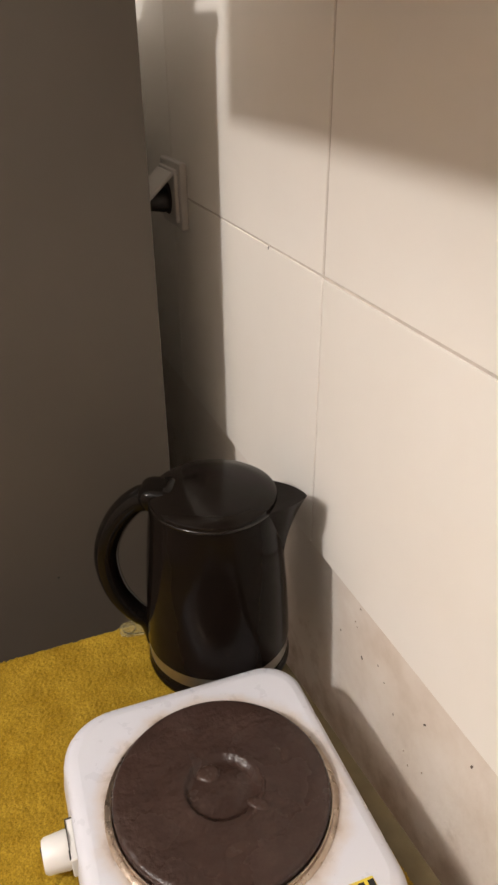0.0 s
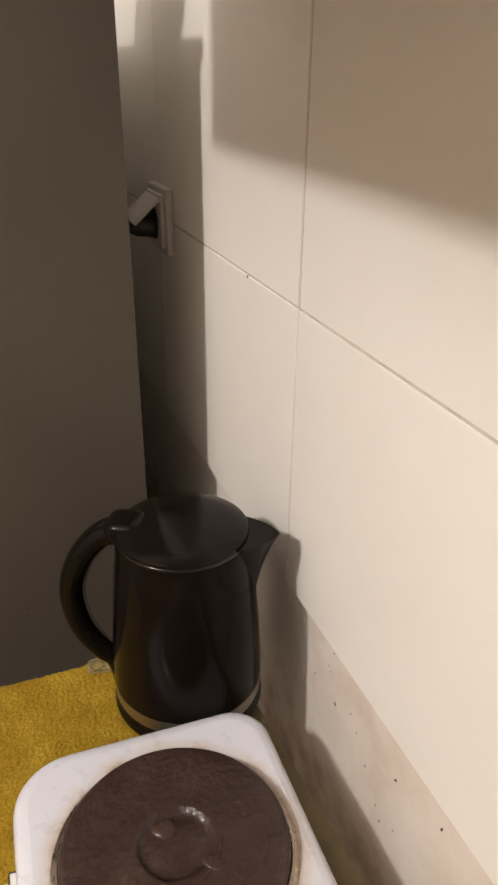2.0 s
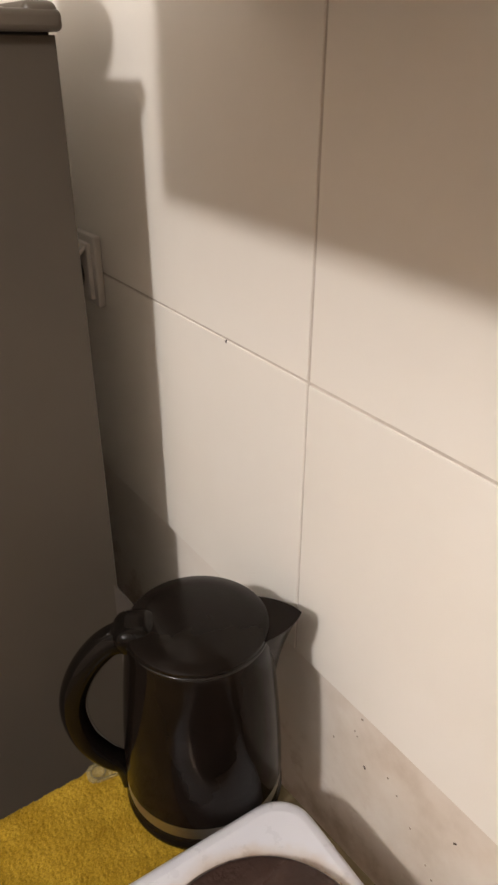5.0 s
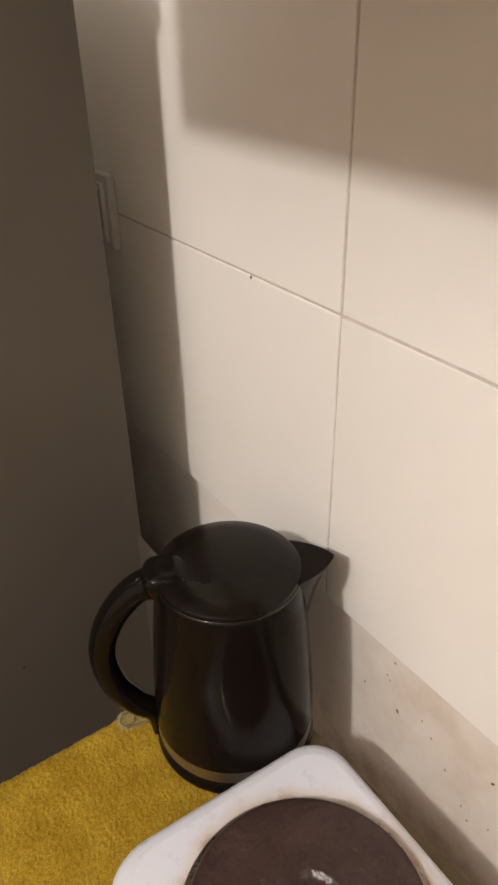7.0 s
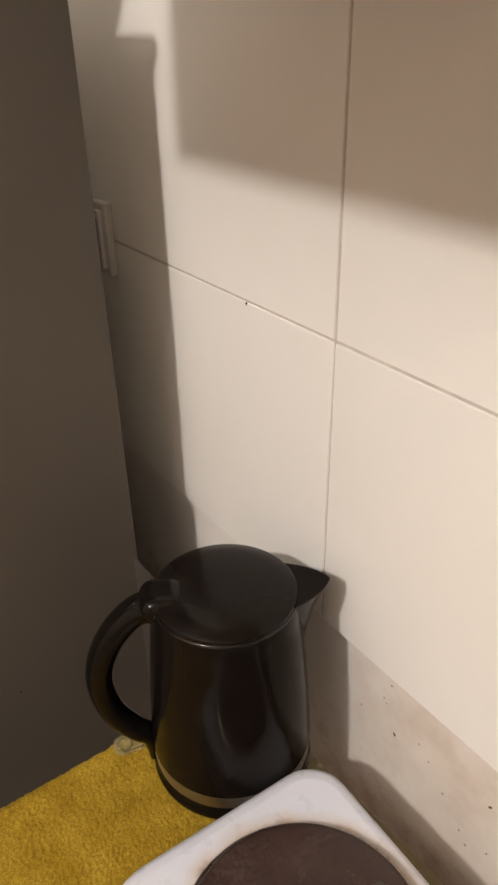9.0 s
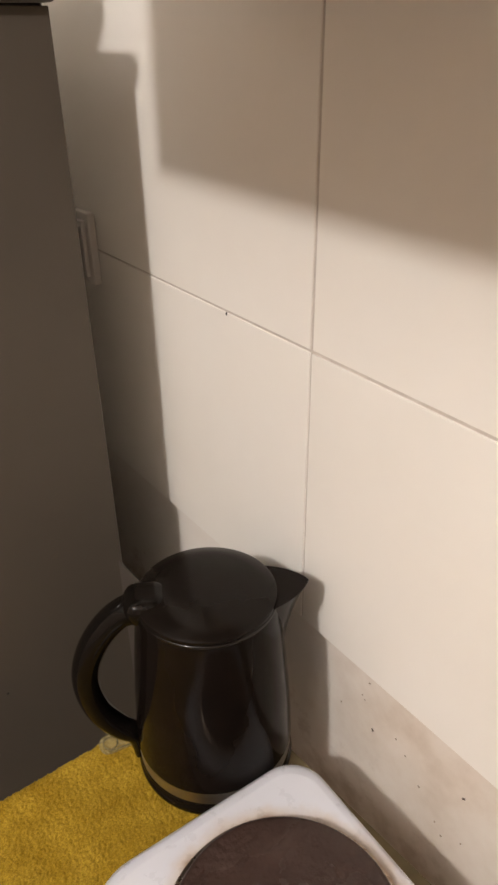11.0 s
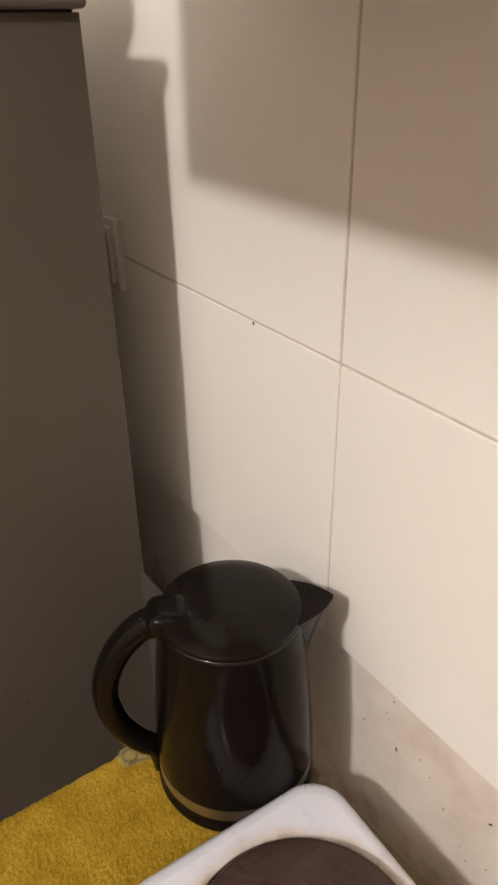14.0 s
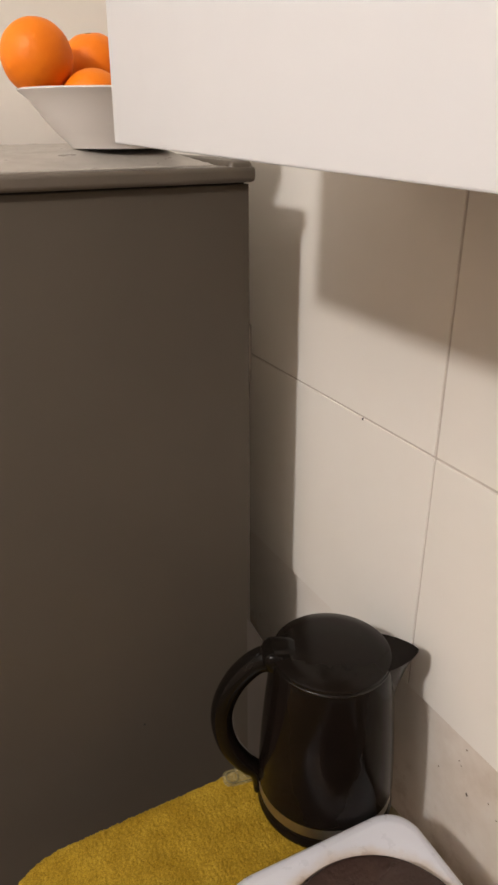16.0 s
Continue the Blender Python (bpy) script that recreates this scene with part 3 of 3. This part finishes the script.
M_GLINT = varied("glint-catching drip", (0.040, 0.022, 0.017), (0.055, 0.033, 0.026), 90, 0.2, 0.32, spec=0.22)


def iron_material():
    """Cast iron with burnt-on grease: matt crust and shiny smears."""
    m, nt, b = material("scorched cast iron", (0.06, 0.035, 0.028), 0.4, spec=0.4)
    vec = coords(nt)
    n1, n2, n3 = noise_tex(nt, 22, 6, vec=vec), noise_tex(nt, 16, 5, 0.5, vec), noise_tex(nt, 48, 6, vec=vec)
    c1 = ramp(nt, n1, [(0.30, (0.032, 0.0165, 0.0125)), (0.55, (0.041, 0.0220, 0.0168)), (0.78, (0.053, 0.031, 0.0245))])
    ash = ramp(nt, n3, [(0.62, (0, 0, 0)), (0.80, (0.3, 0.3, 0.3))])
    nt.links.new(mix(nt, ash, c1, (0.095, 0.064, 0.052)), b.inputs["Base Color"])
    # greasy towards the middle
    flat = nt.nodes.new("ShaderNodeVectorMath")
    flat.operation = "LENGTH"
    nt.links.new(vec, flat.inputs[0])
    wet = nt.nodes.new("ShaderNodeMath")
    wet.operation = "MULTIPLY_ADD"
    nt.links.new(flat.outputs["Value"], wet.inputs[0])
    wet.inputs[1].default_value = 2.2
    nt.links.new(n2, wet.inputs[2])
    nt.links.new(ramp(nt, wet.outputs[0], [(0.50, (0.12,) * 3), (0.80, (0.36,) * 3)]), b.inputs["Roughness"])
    add = nt.nodes.new("ShaderNodeMath")
    add.operation = "MULTIPLY_ADD"
    nt.links.new(noise_tex(nt, 24, 3, 0.5, vec), add.inputs[0])
    add.inputs[1].default_value = 2.2
    nt.links.new(noise_tex(nt, 130, 3, vec=vec), add.inputs[2])
    bump(nt, b, add.outputs[0], 1.0, 0.0016)
    return m


# x, y, radius, height, turn and stretch of each low bump added to catch glints
GLINT_BUMPS = ((-0.184, -0.142, 0.0085, 0.0022, 30, 1.2), (-0.156, -0.183, 0.0055, 0.0019, -40, 1.9), (-0.118, -0.150, 0.0045, 0.0015, 60, 1.6), (-0.186, -0.212, 0.0080, 0.0012, 10, 2.0))


def build_hot_plate():
    h = thing("hot_plate", (HX, HY, TZ), "white enamelled single electric hot plate on the towel", "hot plate")
    out = round_rect(-0.299, -0.066, -0.296, -0.030, (0.036, 0.05, 0.05, 0.036), 10)
    rot = Matrix.Translation((HX, HY, 0)) @ Matrix.Rotation(radians(-2.0), 4, "Z") @ Matrix.Translation((-HX, -HY, 0))

    def turned(bm):
        bmesh.ops.transform(bm, matrix=rot, verts=bm.verts[:])
        return bm

    part("housing", turned(slab(out, [(TZ + 0.012, 0.0), (TZ + 0.014, -0.003), (TZ + 0.0360, 0.0), (TZ + 0.0415, 0.0015), (TZ + 0.0455, 0.0050), (TZ + 0.0475, 0.0095), (TZ + 0.0485, 0.016)], 30)), enamel_material(), h)
    c = (HX, HY)
    part("collar", lathe([(0.0890, TZ + 0.0470), (0.0962, TZ + 0.0475), (0.0968, TZ + 0.0490), (0.0950, TZ + 0.0502), (0.0928, TZ + 0.0506), (0.0922, TZ + 0.0540), (0.0910, TZ + 0.0542), (0.0900, TZ + 0.0530)], c, 96), M_COLLAR, h, "heat-tinted steel collar ring")
    prof = [(0, TZ + 0.0500), (0.0885, TZ + 0.0500), (0.0893, TZ + 0.0520), (0.0895, TZ + 0.0600), (0.0880, TZ + 0.0618), (0.085, TZ + 0.0624)]
    prof += [(0.070, TZ + 0.0622), (0.050, TZ + 0.0620), (0.036, TZ + 0.0618), (0.0325, TZ + 0.0622), (0.0300, TZ + 0.0616), (0.0285, TZ + 0.0588), (0.0245, TZ + 0.0580), (0.021, TZ + 0.0588), (0.016, TZ + 0.0606), (0.008, TZ + 0.0612), (0, TZ + 0.0610)]
    part("heating_plate", lathe(prof, c, 96, 60), iron_material(), h, "brown scorched cast iron plate")
    # burnt-on drips round the middle of the plate, shaped and placed to give glints
    rng = random.Random(3)
    for r0, a0, a1, thick in ((0.0345, 15, -70, 0.0020), (0.0360, -55, -80, 0.0016), (0.060, 22, 6, 0.0016)):
        n = 16
        pts = [(HX + (r0 + rng.uniform(-0.0008, 0.0008)) * math.cos(radians(a0 + (a1 - a0) * i / n)), HY + (r0 + rng.uniform(-0.0008, 0.0008)) * math.sin(radians(a0 + (a1 - a0) * i / n)), TZ + 0.0613) for i in range(n + 1)]
        rad = [thick * (0.25 + 0.75 * math.sin(math.pi * i / n)) * rng.uniform(0.7, 1.25) for i in range(n + 1)]
        part("drip_glint", tube(pts, rad, 8), M_GLINT, h, "glossy burnt-on drip added to catch glints")
    for bx, by, br, bh, turn, long in GLINT_BUMPS:
        crust = lathe([(br, 0.0), (br * 0.93, bh * 0.45), (br * 0.72, bh * 0.82), (br * 0.4, bh), (0, bh * 0.9)], (0, 0), 28, 80)
        for v in crust.verts:
            a = math.atan2(v.co.y, v.co.x)
            k = 1 + 0.10 * math.sin(2 * a + bx * 900) + 0.05 * math.sin(3 * a + by * 700)
            v.co.x *= k * long
            v.co.y *= k
        bmesh.ops.transform(crust, matrix=pose(bx, by, TZ + 0.0610, 0, 0, turn), verts=crust.verts[:])
        part("glint_bump", crust, M_GLINT, h, "low glossy bump added to catch glints")
    knob = lathe([(0, 0), (0.0150, 0), (0.0155, 0.002), (0.0142, 0.018), (0.0125, 0.0205), (0, 0.0212)], (0, 0), 32)
    bmesh.ops.transform(knob, matrix=pose(-0.3045, -0.143, TZ + 0.0270, 0, -90, 0), verts=knob.verts[:])
    kn = part("knob", turned(knob), M_KNOB, h, "cream control knob")
    part("pointer", turned(box(-0.3262, -0.3247, -0.1438, -0.1422, TZ + 0.0280, TZ + 0.0390)), M_DARK, kn)
    part("dial_plate", turned(box(-0.3044, -0.2985, -0.1615, -0.1245, TZ + 0.016, TZ + 0.0385, 0.0012)), M_KNOB, h)
    part("dial_mark", turned(box(-0.3046, -0.2990, -0.1250, -0.1240, TZ + 0.030, TZ + 0.0389)), M_DARK, h)
    part("dial_mark", turned(box(-0.3049, -0.3038, -0.1600, -0.1252, TZ + 0.0375, TZ + 0.0389)), M_DARK, h)
    part("sticker", turned(slab(round_rect(-0.116, -0.093, -0.269, -0.259, (0.001,) * 4, 2), [(TZ + 0.0486, 0), (TZ + 0.0489, 0)])), M_YELLOW, h, "yellow warning sticker")
    for dx in (0, 0.008, 0.016):
        part("print_bar", turned(box(-0.1145 + dx, -0.1095 + dx, -0.267, -0.261, TZ + 0.0489, TZ + 0.0492)), M_DARK, h)
    for fx in (-0.272, -0.094):
        for fy in (-0.262, -0.06):
            part("foot", turned(lathe([(0, SURF - 0.001), (0.010, SURF - 0.001), (0.011, TZ + 0.013), (0, TZ + 0.013)], (fx, fy), 16)), M_DARK, h)
    return h


build_hot_plate()

# ---- fruit bowl on the fridge ----
LIDZ = FTOP + 0.0155
BX, BY = -0.196, 0.349


def build_cover():
    """A wrinkled sheet of shiny oilcloth over the fridge's top."""
    nx, ny = 120, 110
    xs, ys = np.linspace(-0.64, FX1 - 0.030, nx), np.linspace(FY0 + 0.012, FY1 - 0.01, ny)
    gx, gy = np.meshgrid(xs, ys)
    w = np.zeros_like(gx)
    for fx, fy, ph, amp in ((21, 13, 0.3, 1.0), (-34, 27, 1.7, 0.8), (55, 41, 4.1, 0.5), (80, -66, 2.6, 0.35), (17, 90, 5.0, 0.3)):
        w += amp * (1 - np.abs(np.sin(fx * gx + fy * gy + ph + 0.6 * np.sin(19 * gy)))) ** 2
    w = 0.0105 + 0.0014 * w
    # pressed flat where the bowl stands
    near = np.clip((np.hypot(gx - BX, gy - BY) - 0.045) / 0.05, 0, 1)
    w = 0.0152 + (w - 0.0152) * near
    edge = np.minimum(np.minimum(gx - xs[0], 3 * (xs[-1] - gx)), np.minimum(gy - ys[0], ys[-1] - gy))
    w = w * (0.02 + 0.98 * np.clip(edge / 0.085, 0, 1) ** 0.8) + 0.0002
    top = np.stack([gx, gy, LIDZ + w], -1).reshape(-1, 3)
    idx = np.arange(nx * ny).reshape(ny, nx)
    quads = np.stack([idx[:-1, :-1], idx[:-1, 1:], idx[1:, 1:], idx[1:, :-1]], -1).reshape(-1, 4)
    me = bpy.data.meshes.new("oilcloth")
    me.from_pydata(top.tolist(), [], quads.tolist())
    me.materials.append(M_CLOTH)
    me.shade_smooth()
    ob = new("oilcloth", me)
    solid = ob.modifiers.new("thickness", "SOLIDIFY")
    solid.thickness, solid.offset = 0.0006, -1
    return tagged(ob, "shiny grey wrinkled oilcloth on top of the fridge", "cloth")


M_CLOTH = varied("grey oilcloth", (0.38, 0.35, 0.31), (0.31, 0.285, 0.25), 14, 0.26, 0.42)


BOWLZ = LIDZ + 0.0165


def build_bowl():
    b = thing("fruit_bowl", (BX, BY, BOWLZ), "white china bowl of oranges on top of the fridge", "bowl")
    prof = [(0, BOWLZ + 0.0015), (0.036, BOWLZ + 0.0015), (0.039, BOWLZ), (0.051, BOWLZ), (0.053, BOWLZ + 0.0030), (0.064, BOWLZ + 0.0134), (0.077, BOWLZ + 0.0283), (0.089, BOWLZ + 0.0447), (0.098, BOWLZ + 0.0522), (0.100, BOWLZ + 0.0540), (0.100, BOWLZ + 0.0555), (0.0975, BOWLZ + 0.0555)]
    prof += [(0.084, BOWLZ + 0.0454), (0.071, BOWLZ + 0.0298), (0.057, BOWLZ + 0.0156), (0.040, BOWLZ + 0.0067), (0, BOWLZ + 0.0045)]
    part("vessel", lathe(prof, (BX, BY), 80), M_BOWL, b)
    return b


def build_orange(at, r, squash, turn):
    o = thing("orange", at, "ripe bright orange resting in the white bowl", "orange", "oranges in the bowl")
    bm = bmesh.new()
    bmesh.ops.create_uvsphere(bm, u_segments=40, v_segments=24, radius=r)
    for v in bm.verts:
        d = v.co.normalized()
        v.co *= 1 + 0.018 * noise.noise(d * 2.3 + Vector(at) * 20) - 0.05 * max(0, d.z - 0.93) / 0.07
        v.co.z *= squash
    bmesh.ops.transform(bm, matrix=Matrix.Translation(at) @ pose(0, 0, 0, *turn), verts=bm.verts[:])
    part("peel", smooth(bm, 180), M_ORANGE, o)
    top = lathe([(0, r * squash * 0.948), (0.0035, r * squash * 0.944), (0.0025, r * squash * 0.958), (0, r * squash * 0.962)], (0, 0), 8)
    bmesh.ops.transform(top, matrix=Matrix.Translation(at) @ pose(0, 0, 0, *turn), verts=top.verts[:])
    part("stem_end", top, M_STEM, o, "dry green stem end")
    return o


M_STEM = material("dry stem", (0.12, 0.10, 0.03), 0.8)[0]
build_cover()
build_bowl()
build_orange((-0.2755, 0.346, BOWLZ + 0.0825), 0.0345, 0.98, (-70, 20, 0))
build_orange((-0.205, 0.394, BOWLZ + 0.0795), 0.0335, 0.95, (8, -8, 0))
build_orange((-0.229, 0.322, BOWLZ + 0.0400), 0.0330, 0.92, (-70, 40, 0))
build_orange((-0.141, 0.350, BOWLZ + 0.0615), 0.0335, 0.96, (20, 70, 0))

# ---- wall tiles, piece by piece ----
TILES = {}
TILT = Matrix.Translation((0, TILE_Y, TILE_Z + TILE_H)) @ Matrix.Rotation(radians(0.6), 4, "X") @ Matrix.Translation((0, -TILE_Y, -TILE_Z - TILE_H))


def tile_mesh(w, h):
    key = (round(w, 4), round(h, 4))
    if key not in TILES:
        bm = box(0, X1 - 0.0006, JOINT / 2, w - JOINT / 2, JOINT / 2, h - JOINT / 2, 0.0009, 2)
        me = bpy.data.meshes.new("tile")
        bm.to_mesh(me)
        bm.free()
        me.materials.append(M_TILE)
        TILES[key] = me
    return TILES[key]


trng = random.Random(8)
for row in range(5):
    y = TILE_Y - 6 * TILE_W
    while y < Y1 - 0.01:
        a, b = max(y, Y0), min(y + TILE_W, Y1)
        if b - a > 0.01:
            t = new("tile", tile_mesh(b - a, TILE_H))
            t.parent = wall_east
            t.location = TILT @ Vector((trng.uniform(-0.0003, 0.0003), a, TILE_Z + row * TILE_H))
            t.rotation_euler = (radians(0.6) + trng.uniform(-0.0006, 0.0006), trng.uniform(-0.0008, 0.0008), trng.uniform(-0.0007, 0.0007))
        y += TILE_W
pit = lathe([(0, -0.0006), (0.0016, -0.0003), (0.0019, 0.0004), (0, 0.0004)], (0, 0), 10)
bmesh.ops.transform(pit, matrix=pose(0, 0.155, TILE_Z + TILE_H - 0.0014, 0, 90, 0), verts=pit.verts[:])
part("glaze_pit", pit, M_DARK, wall_east, "dark chip in the glaze")
